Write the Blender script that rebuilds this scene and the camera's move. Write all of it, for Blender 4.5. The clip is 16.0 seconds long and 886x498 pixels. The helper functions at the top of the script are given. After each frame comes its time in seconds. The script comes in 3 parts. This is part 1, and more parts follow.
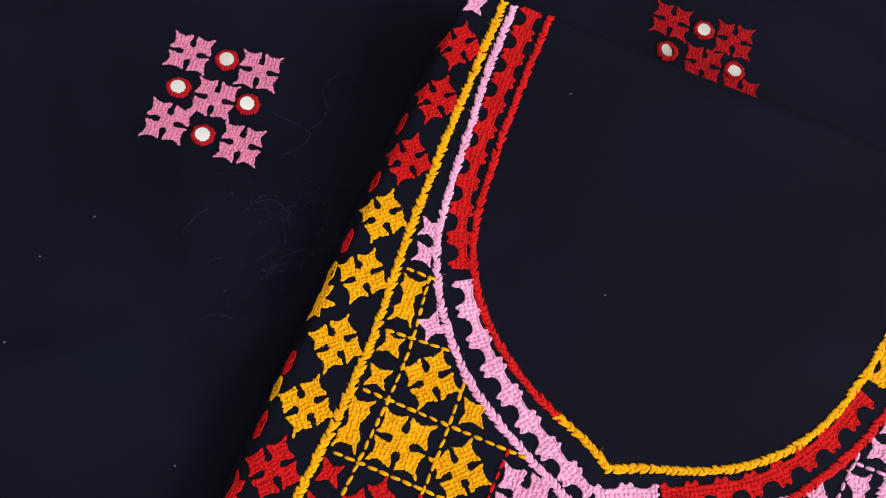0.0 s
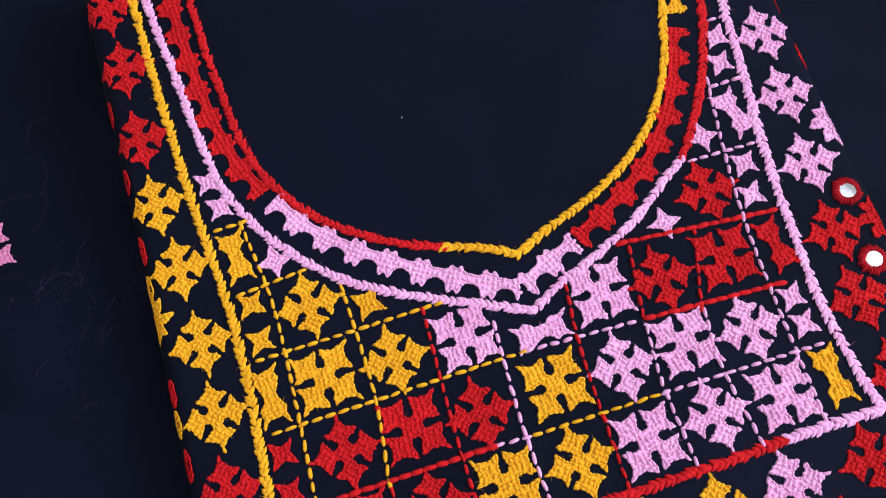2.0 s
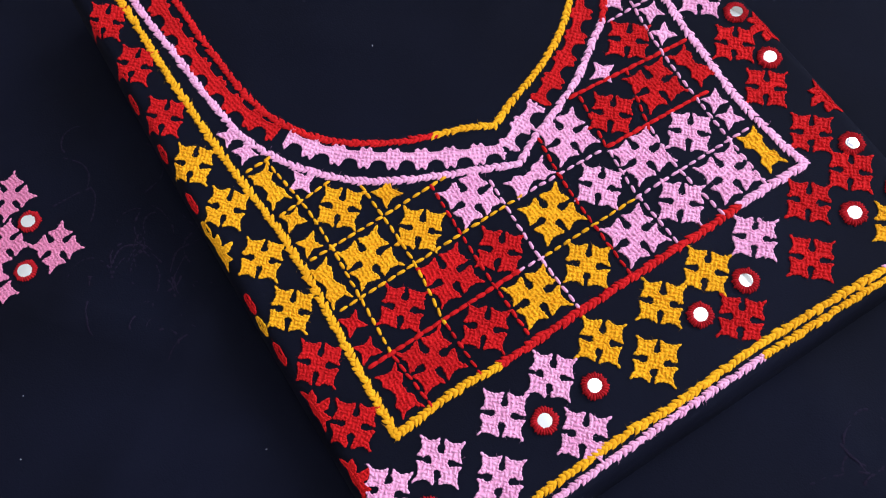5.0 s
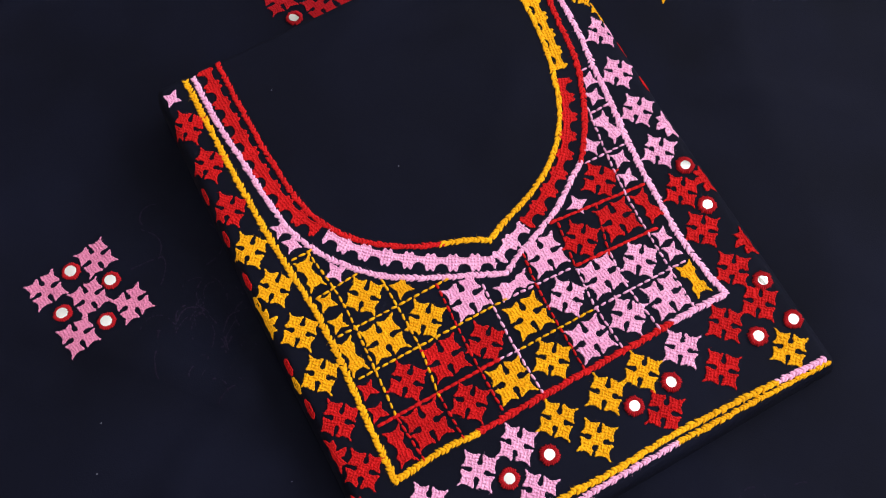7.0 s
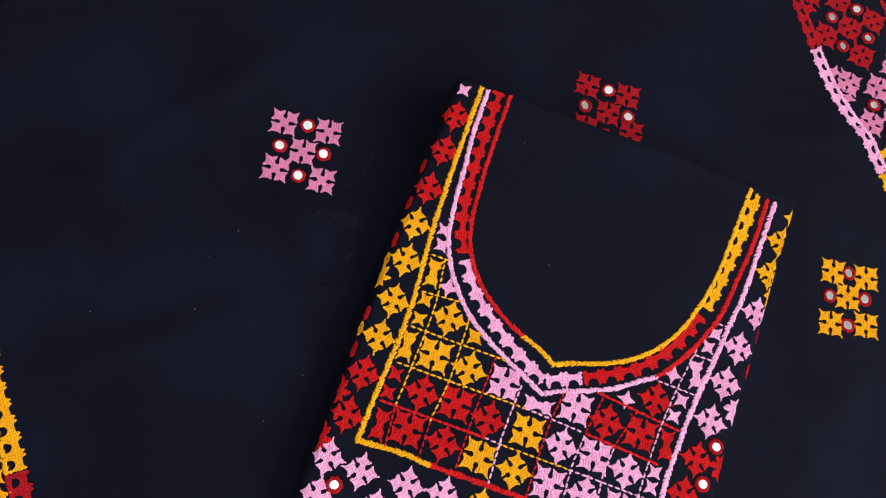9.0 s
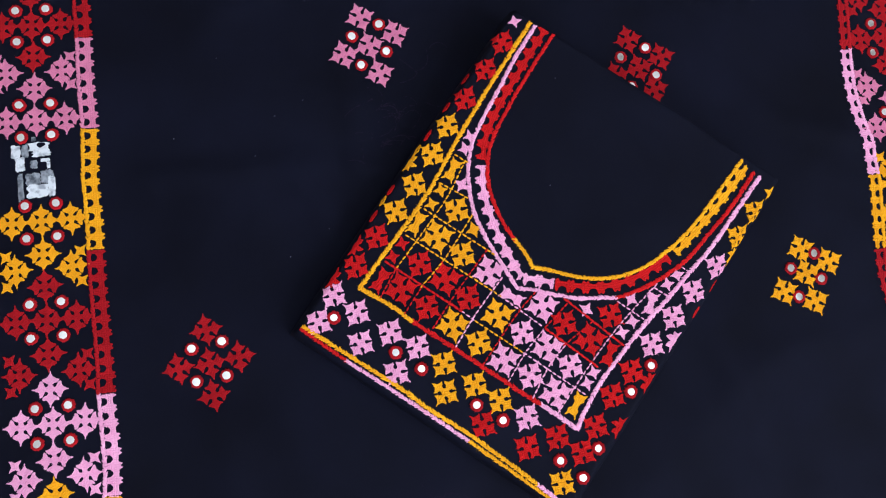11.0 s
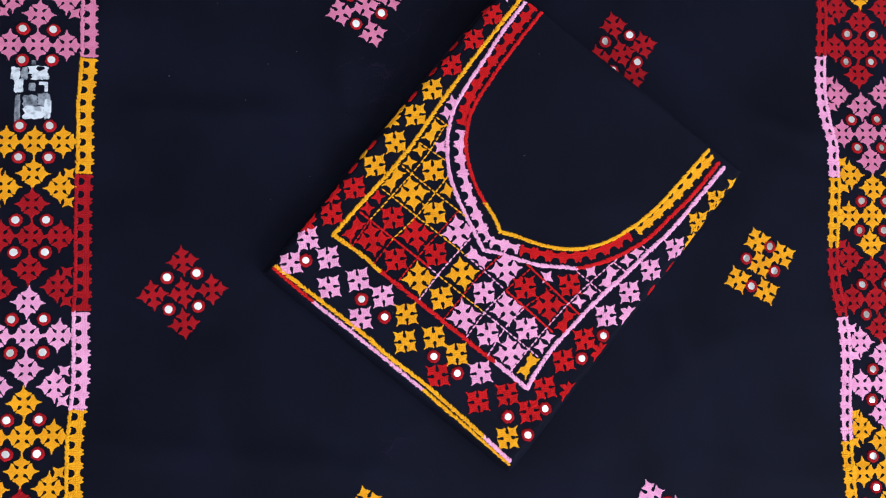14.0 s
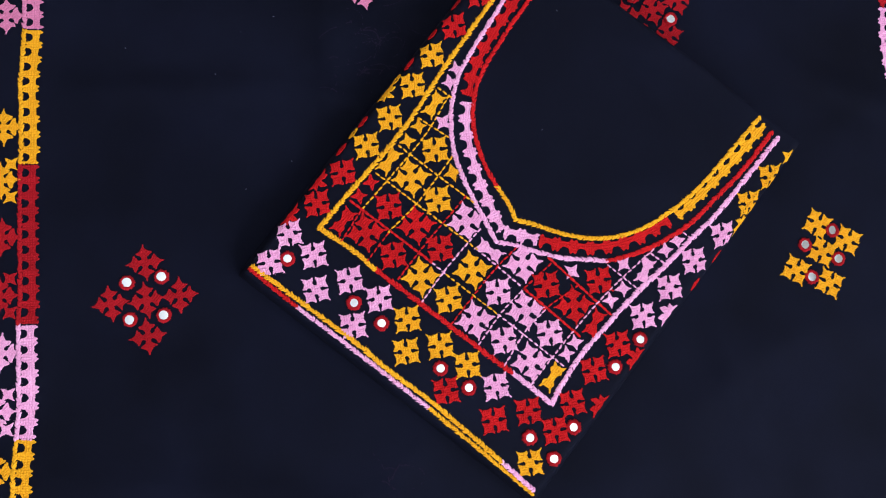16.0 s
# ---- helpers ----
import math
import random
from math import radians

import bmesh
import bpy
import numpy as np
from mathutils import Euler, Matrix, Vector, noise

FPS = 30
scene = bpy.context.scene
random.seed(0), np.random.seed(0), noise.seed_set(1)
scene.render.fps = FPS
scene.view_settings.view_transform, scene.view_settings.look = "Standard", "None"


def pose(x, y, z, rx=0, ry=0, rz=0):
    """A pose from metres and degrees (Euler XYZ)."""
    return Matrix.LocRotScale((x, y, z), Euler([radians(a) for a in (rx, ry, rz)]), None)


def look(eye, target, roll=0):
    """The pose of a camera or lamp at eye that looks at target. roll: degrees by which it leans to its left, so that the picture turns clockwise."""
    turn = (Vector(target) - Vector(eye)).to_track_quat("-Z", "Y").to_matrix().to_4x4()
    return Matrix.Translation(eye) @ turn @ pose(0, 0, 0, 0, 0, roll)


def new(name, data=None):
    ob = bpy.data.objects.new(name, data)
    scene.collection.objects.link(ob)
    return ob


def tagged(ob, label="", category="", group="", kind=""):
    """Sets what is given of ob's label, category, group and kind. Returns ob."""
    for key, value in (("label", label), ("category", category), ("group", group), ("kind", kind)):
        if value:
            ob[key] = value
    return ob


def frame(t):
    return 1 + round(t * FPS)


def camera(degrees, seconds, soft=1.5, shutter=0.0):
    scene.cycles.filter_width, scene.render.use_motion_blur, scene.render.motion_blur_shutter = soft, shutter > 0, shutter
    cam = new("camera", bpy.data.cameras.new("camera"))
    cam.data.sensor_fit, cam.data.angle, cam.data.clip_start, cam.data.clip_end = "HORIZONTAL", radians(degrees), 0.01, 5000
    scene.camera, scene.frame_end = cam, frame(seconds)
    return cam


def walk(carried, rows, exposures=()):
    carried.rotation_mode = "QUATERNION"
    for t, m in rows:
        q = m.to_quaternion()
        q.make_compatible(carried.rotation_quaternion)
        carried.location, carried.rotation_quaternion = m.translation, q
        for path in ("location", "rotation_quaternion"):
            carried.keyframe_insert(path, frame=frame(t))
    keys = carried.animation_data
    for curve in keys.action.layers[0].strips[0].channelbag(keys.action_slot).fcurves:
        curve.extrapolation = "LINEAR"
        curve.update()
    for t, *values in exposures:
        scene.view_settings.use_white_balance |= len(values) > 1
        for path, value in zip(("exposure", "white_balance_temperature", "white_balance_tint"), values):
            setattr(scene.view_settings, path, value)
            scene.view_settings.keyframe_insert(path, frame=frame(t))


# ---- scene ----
cam = camera(58.0, 16.0, 1.1)
EXPOSURES = [(0, 0.0, 6900, 10), (1.0, 0.0, 6500, 10), (1.5, 0.0, 6000, 10), (2.5, 0.0, 5400, 10), (3.7, 0.0, 5400, 10), (6.0, 0.08, 6400, 10), (8.2, 0.08, 6650, 10), (10.5, 0.0, 5950, 10), (12.5, 0.0, 5950, 10), (16.0, 0.0, 5800, 10)]
PATH = [
    (0, (0.026, 0.05, 0.36), (-0.031, 0.675, -1.539), 16.9),
    (0.5, (0.041, 0.039, 0.343), (-0.021, 0.631, -1.566), 10.5),
    (1, (0.054, 0.035, 0.332), (0.019, 0.642, -1.573), 1.6),
    (1.5, (0.068, 0.025, 0.323), (0.098, 0.642, -1.58), -5.2),
    (2, (0.064, 0.014, 0.318), (0.218, 0.629, -1.579), -4.8),
    (2.5, (0.06, -0.002, 0.32), (0.267, 0.565, -1.586), -6.4),
    (3, (0.049, -0.02, 0.325), (0.289, 0.533, -1.582), -7.6),
    (3.5, (0.035, -0.041, 0.326), (0.266, 0.504, -1.584), -10.9),
    (3.7, (0.03, -0.048, 0.328), (0.264, 0.507, -1.579), -11.6),
    (5.8, (0.008, -0.049, 0.399), (0.301, 0.554, -1.485), -7.7),
    (6, (0.007, -0.046, 0.409), (0.311, 0.553, -1.475), -6.3),
    (6.5, (0.007, -0.04, 0.441), (0.319, 0.555, -1.443), -4.0),
    (7, (0.013, -0.034, 0.479), (0.32, 0.551, -1.409), -2.0),
    (7.5, (0.006, -0.034, 0.513), (0.29, 0.565, -1.374), 3.5),
    (8, (-0.006, -0.015, 0.541), (0.208, 0.575, -1.357), 15.3),
    (8.2, (-0.008, -0.009, 0.554), (0.177, 0.579, -1.348), 18.5),
    (10.3, (0.009, -0.016, 0.658), (-0.04, 0.358, -1.306), 24.6),
    (10.5, (0.021, -0.02, 0.672), (-0.021, 0.325, -1.297), 24.9),
    (11, (0.044, -0.033, 0.707), (0.033, 0.264, -1.271), 30.1),
    (11.5, (0.059, -0.034, 0.728), (0.073, 0.241, -1.253), 35.5),
    (12, (0.072, -0.035, 0.748), (0.098, 0.263, -1.23), 38.6),
    (12.5, (0.077, -0.037, 0.776), (0.119, 0.279, -1.198), 42.6),
    (13, (0.085, -0.047, 0.794), (0.128, 0.289, -1.178), 43.0),
    (13.5, (0.073, -0.052, 0.769), (0.115, 0.275, -1.203), 44.2),
    (14, (0.077, -0.053, 0.736), (0.094, 0.242, -1.242), 41.0),
    (14.5, (0.078, -0.049, 0.697), (0.08, 0.233, -1.283), 38.2),
    (15, (0.083, -0.049, 0.674), (0.07, 0.23, -1.306), 34.8),
    (15.5, (0.086, -0.045, 0.655), (0.071, 0.242, -1.325), 33.9),
    (16, (0.087, -0.038, 0.629), (0.074, 0.237, -1.352), 33.7),
]
walk(cam, [(t, look(eye, target, roll)) for t, eye, target, roll in PATH], EXPOSURES)

# ---- world and light: a plain pale room, unseen, with one large window assumed ----
world = bpy.data.worlds.new("World")
scene.world = world
world.use_nodes = True
wn = world.node_tree.nodes
sky = wn.new("ShaderNodeTexSky")
sky.sky_type = "NISHITA"
sky.sun_disc = False
sky.sun_elevation = radians(40)
sky.sun_rotation = radians(90)
world.node_tree.links.new(sky.outputs[0], wn["Background"].inputs[0])
wn["Background"].inputs[1].default_value = 0.1

# area lamp stands in for daylight through the assumed window
lamp_data = bpy.data.lights.new("window_light", "AREA")
lamp_data.shape = "RECTANGLE"
lamp_data.size, lamp_data.size_y = 2.0, 1.35
lamp_data.energy = 78
lamp_data.color = (0.95, 0.97, 1.0)
lamp = new("window_light", lamp_data)
# tipped upward to brighten the ceiling that the mirrors reflect
lamp.matrix_world = look((1.67, -0.3, 1.3), (0.1, 0.0, 1.75))


# ---- materials ----
def nodes_of(name, rough=0.8, spec=0.3, metal=0.0):
    m = bpy.data.materials.new(name)
    m.use_nodes = True
    n, l = m.node_tree.nodes, m.node_tree.links
    b = n["Principled BSDF"]
    b.inputs["Roughness"].default_value = rough
    b.inputs["Specular IOR Level"].default_value = spec
    b.inputs["Metallic"].default_value = metal
    return m, n, l, b


def ramp_between(n, l, fac, a, b):
    r = n.new("ShaderNodeValToRGB")
    r.color_ramp.elements[0].color, r.color_ramp.elements[1].color = (*a, 1), (*b, 1)
    l.new(fac, r.inputs[0])
    return r


def thread_material(name, a, b):
    """Cotton thread: two tones of one dye, fine twist relief, a soft sheen."""
    m, n, l, p = nodes_of(name, 0.75, 0.1)
    co = n.new("ShaderNodeTexCoord")
    fine = n.new("ShaderNodeTexNoise")
    fine.inputs["Scale"].default_value, fine.inputs["Detail"].default_value = 900, 3
    wide = n.new("ShaderNodeTexNoise")
    wide.inputs["Scale"].default_value = 70
    mix = n.new("ShaderNodeMath")
    mix.operation = "MULTIPLY_ADD"
    mix.inputs[1].default_value, mix.inputs[2].default_value = 0.55, 0.0
    add = n.new("ShaderNodeMath")
    add.operation = "MULTIPLY_ADD"
    add.inputs[1].default_value = 0.5
    l.new(co.outputs["Object"], fine.inputs["Vector"])
    l.new(co.outputs["Object"], wide.inputs["Vector"])
    l.new(fine.outputs["Fac"], mix.inputs[0])
    l.new(wide.outputs["Fac"], add.inputs[0])
    l.new(mix.outputs[0], add.inputs[2])
    r = ramp_between(n, l, add.outputs[0], a, b)
    r.color_ramp.elements[0].position, r.color_ramp.elements[1].position = 0.3, 0.75
    l.new(r.outputs[0], p.inputs["Base Color"])
    bump = n.new("ShaderNodeBump")
    bump.inputs["Strength"].default_value, bump.inputs["Distance"].default_value = 0.5, 0.0003
    l.new(fine.outputs["Fac"], bump.inputs["Height"])
    l.new(bump.outputs[0], p.inputs["Normal"])
    p.inputs["Sheen Weight"].default_value = 0.0
    p.inputs["Sheen Roughness"].default_value = 0.5
    return m


YELLOW = thread_material("yellow_thread", (0.69, 0.29, 0.004), (0.90, 0.44, 0.009))
PINK = thread_material("pink_thread", (0.70, 0.28, 0.49), (0.90, 0.46, 0.68))
RED = thread_material("red_thread", (0.38, 0.005, 0.007), (0.62, 0.010, 0.012))
DUSTY = thread_material("dusty_pink_thread", (0.54, 0.16, 0.29), (0.72, 0.25, 0.41))
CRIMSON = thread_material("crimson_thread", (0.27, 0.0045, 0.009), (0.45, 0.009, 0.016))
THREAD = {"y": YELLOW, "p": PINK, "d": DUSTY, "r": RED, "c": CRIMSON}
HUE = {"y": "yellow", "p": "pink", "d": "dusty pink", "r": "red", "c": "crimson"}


def cloth_material(name, a, b, sheen):
    """Black cotton with a plain weave and faint cloudy unevenness."""
    m, n, l, p = nodes_of(name, 0.8, 0.08)
    co = n.new("ShaderNodeTexCoord")
    cloud = n.new("ShaderNodeTexNoise")
    cloud.inputs["Scale"].default_value, cloud.inputs["Detail"].default_value = 9, 5
    l.new(co.outputs["Object"], cloud.inputs["Vector"])
    r = ramp_between(n, l, cloud.outputs["Fac"], a, b)
    r.color_ramp.elements[0].position, r.color_ramp.elements[1].position = 0.3, 0.7
    l.new(r.outputs[0], p.inputs["Base Color"])
    both = n.new("ShaderNodeTexNoise")
    both.inputs["Scale"].default_value, both.inputs["Detail"].default_value = 1300, 2
    l.new(co.outputs["Object"], both.inputs["Vector"])
    bump = n.new("ShaderNodeBump")
    bump.inputs["Strength"].default_value, bump.inputs["Distance"].default_value = 0.35, 0.0002
    l.new(both.outputs["Fac"], bump.inputs["Height"])
    l.new(bump.outputs[0], p.inputs["Normal"])
    p.inputs["Sheen Weight"].default_value = sheen
    p.inputs["Sheen Roughness"].default_value = 0.6
    p.inputs["Sheen Tint"].default_value = (0.55, 0.65, 1.0, 1)
    return m


BLACK = cloth_material("black_cotton", (0.0017, 0.0020, 0.0062), (0.0042, 0.0050, 0.0142), 0.0)
BLACK_TOP = cloth_material("black_cotton_top", (0.0019, 0.0022, 0.0066), (0.0036, 0.0043, 0.0122), 0.0)

MIRROR, _n, _l, _p = nodes_of("mirror_glass", 0.06, 0.5, 1.0)
_p.inputs["Base Color"].default_value = (0.97, 0.96, 0.95, 1)
_no = _n.new("ShaderNodeTexNoise")
_no.inputs["Scale"].default_value = 130
_l.new(_n.new("ShaderNodeTexCoord").outputs["Object"], _no.inputs["Vector"])
_bu = _n.new("ShaderNodeBump")
_bu.inputs["Strength"].default_value, _bu.inputs["Distance"].default_value = 0.15, 0.0004
_l.new(_no.outputs["Fac"], _bu.inputs["Height"])
_l.new(_bu.outputs[0], _p.inputs["Normal"])


def plaster_material(name, a, b, scale=6):
    m, n, l, p = nodes_of(name, 0.9, 0.2)
    no = n.new("ShaderNodeTexNoise")
    no.inputs["Scale"].default_value, no.inputs["Detail"].default_value = scale, 6
    r = ramp_between(n, l, no.outputs["Fac"], a, b)
    l.new(r.outputs[0], p.inputs["Base Color"])
    bu = n.new("ShaderNodeBump")
    bu.inputs["Strength"].default_value, bu.inputs["Distance"].default_value = 0.2, 0.002
    l.new(no.outputs["Fac"], bu.inputs["Height"])
    l.new(bu.outputs[0], p.inputs["Normal"])
    return m


WALL = plaster_material("cream_wall_paint", (0.66, 0.64, 0.61), (0.72, 0.70, 0.67))
CEILING = plaster_material("white_ceiling_paint", (0.86, 0.86, 0.85), (0.91, 0.91, 0.90))
SHEET = plaster_material("white_sheet_cotton", (0.52, 0.50, 0.49), (0.60, 0.58, 0.57), 14)
FRAME = plaster_material("white_frame_paint", (0.75, 0.75, 0.74), (0.8, 0.8, 0.79))

MM = 0.001


def mesh_of(name, verts, faces, material, smooth=True):
    me = bpy.data.meshes.new(name)
    me.from_pydata(verts, [], faces)
    me.materials.append(material)
    if smooth:
        me.polygons.foreach_set("use_smooth", [True] * len(me.polygons))
    me.update()
    return me


def part(name, me, parent, label=""):
    ob = new(name, me)
    ob.parent = parent
    if label:
        tagged(ob, label)
    return ob


# ---- room: unseen, added to bounce the lamp's light and fill the mirrors ----
def box(name, lo, hi, material, label, category):
    x0, y0, z0 = lo
    x1, y1, z1 = hi
    v = [(x, y, z) for x in (x0, x1) for y in (y0, y1) for z in (z0, z1)]
    f = [(0, 1, 3, 2), (4, 6, 7, 5), (0, 4, 5, 1), (2, 3, 7, 6), (0, 2, 6, 4), (1, 5, 7, 3)]
    ob = new(name, mesh_of(name, v, f, material, False))
    return tagged(ob, label, category, kind="structure")


R0, R1, RH = -2.3, 1.7, 2.35
N1 = 2.3
box("floor", (R0, R0, -0.13), (R1, N1, -0.03), FRAME, "pale floor under the spread cloth", "floor")
box("ceiling", (R0, R0, RH), (R1, N1, RH + 0.1), CEILING, "plain white painted ceiling, unseen, added for reflections", "ceiling")
box("wall_west", (R0 - 0.1, R0, -0.03), (R0, N1, RH), WALL, "plain cream painted wall, unseen, added for bounce light", "wall")
box("wall_south", (R0, R0 - 0.1, -0.03), (R1, R0, RH), WALL, "plain cream painted wall, unseen, added for bounce light", "wall")
box("wall_north", (R0, N1, -0.03), (R1, N1 + 0.1, RH), WALL, "plain cream painted wall, unseen, added for bounce light", "wall")
W0, W1, S0, S1 = -1.35, 0.75, 0.6, 2.0
for lo, hi in (((R1, R0, -0.03), (R1 + 0.1, W0, RH)), ((R1, W1, -0.03), (R1 + 0.1, N1, RH)),
               ((R1, W0, -0.03), (R1 + 0.1, W1, S0)), ((R1, W0, S1), (R1 + 0.1, W1, RH))):
    box("wall_east", lo, hi, WALL, "plain cream painted wall beside the window, unseen, added for bounce light", "wall")



# unseen frame added round the lamp's opening; it holds no panes
def window():
    win = tagged(new("window_1"), "white window frame added in the wall, unseen", "window", kind="structure")
    for lo, hi in (((R1 + 0.02, W0, S0), (R1 + 0.08, W0 + 0.06, S1)), ((R1 + 0.02, W1 - 0.06, S0), (R1 + 0.08, W1, S1)),
                   ((R1 + 0.02, W0 + 0.06, S0), (R1 + 0.08, W1 - 0.06, S0 + 0.06)), ((R1 + 0.02, W0 + 0.06, S1 - 0.06), (R1 + 0.08, W1 - 0.06, S1))):
        ob = box("window_frame", lo, hi, FRAME, "", "")
        ob.parent = win
        del ob["kind"]


window()

# ---- the two cloths' shapes ----
H = 21.0          # top of the folded piece above the lower cloth, mm
RX = 9.0          # how far in its rolled edge begins to fall


def edges_at(y):
    """Left and right edge of the folded piece at the height y, mm."""
    k = (y + 66) / 358
    return -33.0 + 5.0 * k, 254.5 + 15.0 * k


def noise2(x, y, s, seed=0.0):
    return noise.noise(Vector((x / s, y / s, seed)))


def bottom_edge(x):
    return -63.0 - 0.024 * x


def top_edge(x):
    return 296.0 - 0.012 * x


def crease(x, y, a, b, high, wide):
    """A soft ridge in the cloth along the line from a to b, fading out at its ends, mm."""
    dx, dy = b[0] - a[0], b[1] - a[1]
    mx, my = x - (a[0] + b[0]) / 2, y - (a[1] + b[1]) / 2
    n2 = dx * dx + dy * dy
    if mx * mx + my * my > 0.8 * n2:
        return 0.0
    n = math.sqrt(n2)
    t, off = ((x - a[0]) * dx + (y - a[1]) * dy) / (n * n), ((x - a[0]) * dy - (y - a[1]) * dx) / n
    if t < -0.3 or t > 1.3 or abs(off) > 3 * wide:
        return 0.0
    return high * math.exp(-(off / wide) ** 2) * math.exp(-(2.2 * (t - 0.5)) ** 4)


CREASES_LOW = (((-80, -282), (209, -111), 4.2, 12), ((-241, -35), (-82, 88), 3.4, 10), ((-75, 88), (-21, 119), 4.2, 9), ((-164, 209), (-60, 95), 3.0, 10),
               ((217, 342), (360, 389), 3.4, 11), ((-200, -190), (-10, -120), -3.0, 14), ((270, 150), (390, 60), 3.0, 12), ((-260, 130), (-150, 290), 3.4, 12),
               ((40, 420), (190, 380), 3.4, 10), ((-120, 60), (-45, 40), 2.8, 8), ((230, -140), (420, -110), -3.0, 13), ((-170, 20), (-90, 10), 2.3, 8))
CREASES_TOP = (((90, 276), (185, 290), 3.4, 9), ((114, 262), (210, 230), 2.8, 11), ((40, 210), (120, 150), 1.7, 12), ((130, 130), (200, 200), 1.5, 13))


def lower(x, y):
    """Height of the lower cloth, mm."""
    return sum(crease(x, y, *c) for c in CREASES_LOW) + 2.0 * noise2(x, y, 150, 3.0) + 0.7 * noise2(x, y, 45, 7.0) + 2.4 * (1 - abs(noise2(x, y, 190, 12.0))) ** 9 - 0.8


def upper(x, y):
    """A point of the folded piece for flat coordinates x, y (mm): its sides roll over the edges."""
    le, re = edges_at(y)
    a = 0.0
    zz = H + 0.9 * noise2(x, y, 90, 1.0) + 0.4 * noise2(x, y, 30, 5.0)
    zz += sum(crease(x, y, *c) for c in CREASES_TOP)
    rise = 18.0 * max(0.0, (y - 130) / 150) ** 1.5      # the roll at the top lifts the piece
    zz += rise
    px, py = x, y
    for sign, inner in ((-1, le + RX), (1, re - RX)):
        over = sign * (x - inner)
        if over > 0:
            a = min(over / (RX * 1.4), math.pi / 2)
            px = inner + sign * RX * math.sin(a)
            zz *= math.cos(a) * 0.96 + 0.04
    be, te = bottom_edge(x) + 7, top_edge(x) - 6
    if y < be:
        b = min((be - y) / 9.0, math.pi / 2)
        py = be - 7 * math.sin(b)
        zz *= math.cos(b) * 0.96 + 0.04
    elif y > te:
        b = min((y - te) / 8.0, math.pi / 2)
        py = te + 6 * math.sin(b)
        zz *= math.cos(b) * 0.96 + 0.04
    return px + (77 - px) * rise / 755, py + (-37 - py) * rise / 755, zz


# directions of the embroidered bands on the lower cloth
DU, DN = Vector((0.620, -0.784)), Vector((0.784, 0.620))


def band_point(origin, u, v):
    if origin == (269, 450):         # this band lies in gentle waves
        v += 1.0 + 3.4 * math.cos(2 * math.pi * (u - 120) / 182) - 0.014 * u * max(0.0, v) / 78
    else:                            # and this one bulges a little near its pink stretch
        v += 3.5 * math.exp(-((u - 352) / 55) ** 2) * max(0.0, min(1.0, (v + 60) / 60))
    p = Vector(origin) + DU * u + DN * v
    return p.x, p.y


# ---- flat shapes for embroidery (unit size), triangulated with inner points ----
from mathutils.geometry import delaunay_2d_cdt

LOBE = ((0.32, 0.0), (0.34, 0.11), (0.42, 0.19), (0.55, 0.21), (0.69, 0.185), (0.83, 0.14), (1.01, 0.12), (0.92, 0.29), (0.86, 0.48), (0.865, 0.66),
        (0.925, 0.86), (1.05, 1.04))
FULL_LOBE = ((0.30, 0.0), (0.32, 0.11), (0.40, 0.18), (0.53, 0.185), (0.66, 0.14), (0.78, 0.085), (0.90, 0.06), (1.06, 0.12), (0.94, 0.29), (0.865, 0.48), (0.865, 0.66),
             (0.93, 0.86), (1.07, 1.06))


def motif_outline(rng, jitter=0.02, half=LOBE):
    """A four-lobed interlaced cross: each lobe a concave square, with keyhole gaps between the lobes."""
    lobe = list(half) + [(y, x) for x, y in reversed(half[1:-1])]
    out = []
    for q in range(4):
        c, s = (1, 0, -1, 0)[q], (0, 1, 0, -1)[q]
        for x, y in lobe:
            k = 1 + rng.uniform(-jitter, jitter)
            out.append(((x * c - y * s) * k + rng.uniform(-jitter, jitter), (x * s + y * c) * k + rng.uniform(-jitter, jitter)))
    return out


def full_outline(rng):
    """The same cross, worked fuller, its gaps closed to drop-shaped holes."""
    return motif_outline(rng, 0.02, FULL_LOBE)


def star_outline(rng):
    out = []
    for q in range(8):
        r = 1.38 if q % 2 == 0 else 0.58
        a = math.pi / 4 * q + math.pi / 4
        out.append((r * math.cos(a) + rng.uniform(-0.06, 0.06), r * math.sin(a) + rng.uniform(-0.06, 0.06)))
    return out


def glass_outline(rng):
    """A tall narrow figure with a pinched waist and horned ends."""
    right = [(0.22, -0.78), (0.46, -1.02), (0.36, -0.72), (0.40, -0.45), (0.22, -0.2), (0.19, 0.0), (0.23, 0.22), (0.42, 0.48), (0.34, 0.72), (0.46, 1.02), (0.2, 0.82)]
    pts = [(0.0, -0.80)] + right + [(0.0, 0.82)] + [(-x, y) for x, y in reversed(right)]
    return [(x + rng.uniform(-0.03, 0.03), y + rng.uniform(-0.03, 0.03)) for x, y in pts]


def half_outline(rng):
    """Half of a cross, cut along its diagonal."""
    pts = [(-1.0, -0.05), (-0.62, 0.28), (-0.70, 0.62), (-0.33, 0.55), (-0.18, 0.33), (-0.05, 0.55), (0.0, 1.0), (0.28, 0.75), (0.30, 0.42), (0.18, 0.3),
           (0.45, 0.5), (0.72, 0.62), (0.64, 0.26), (1.0, -0.05), (0.5, 0.05), (0.0, -0.04), (-0.5, 0.06)]
    return [(x + rng.uniform(-0.03, 0.03), y + rng.uniform(-0.03, 0.03)) for x, y in pts]


def oval_outline(rng):
    return [(0.42 * math.cos(a) * (1 + rng.uniform(-0.1, 0.1)), math.sin(a) * (1 + rng.uniform(-0.1, 0.1))) for a in [k * math.pi / 6 for k in range(12)]]


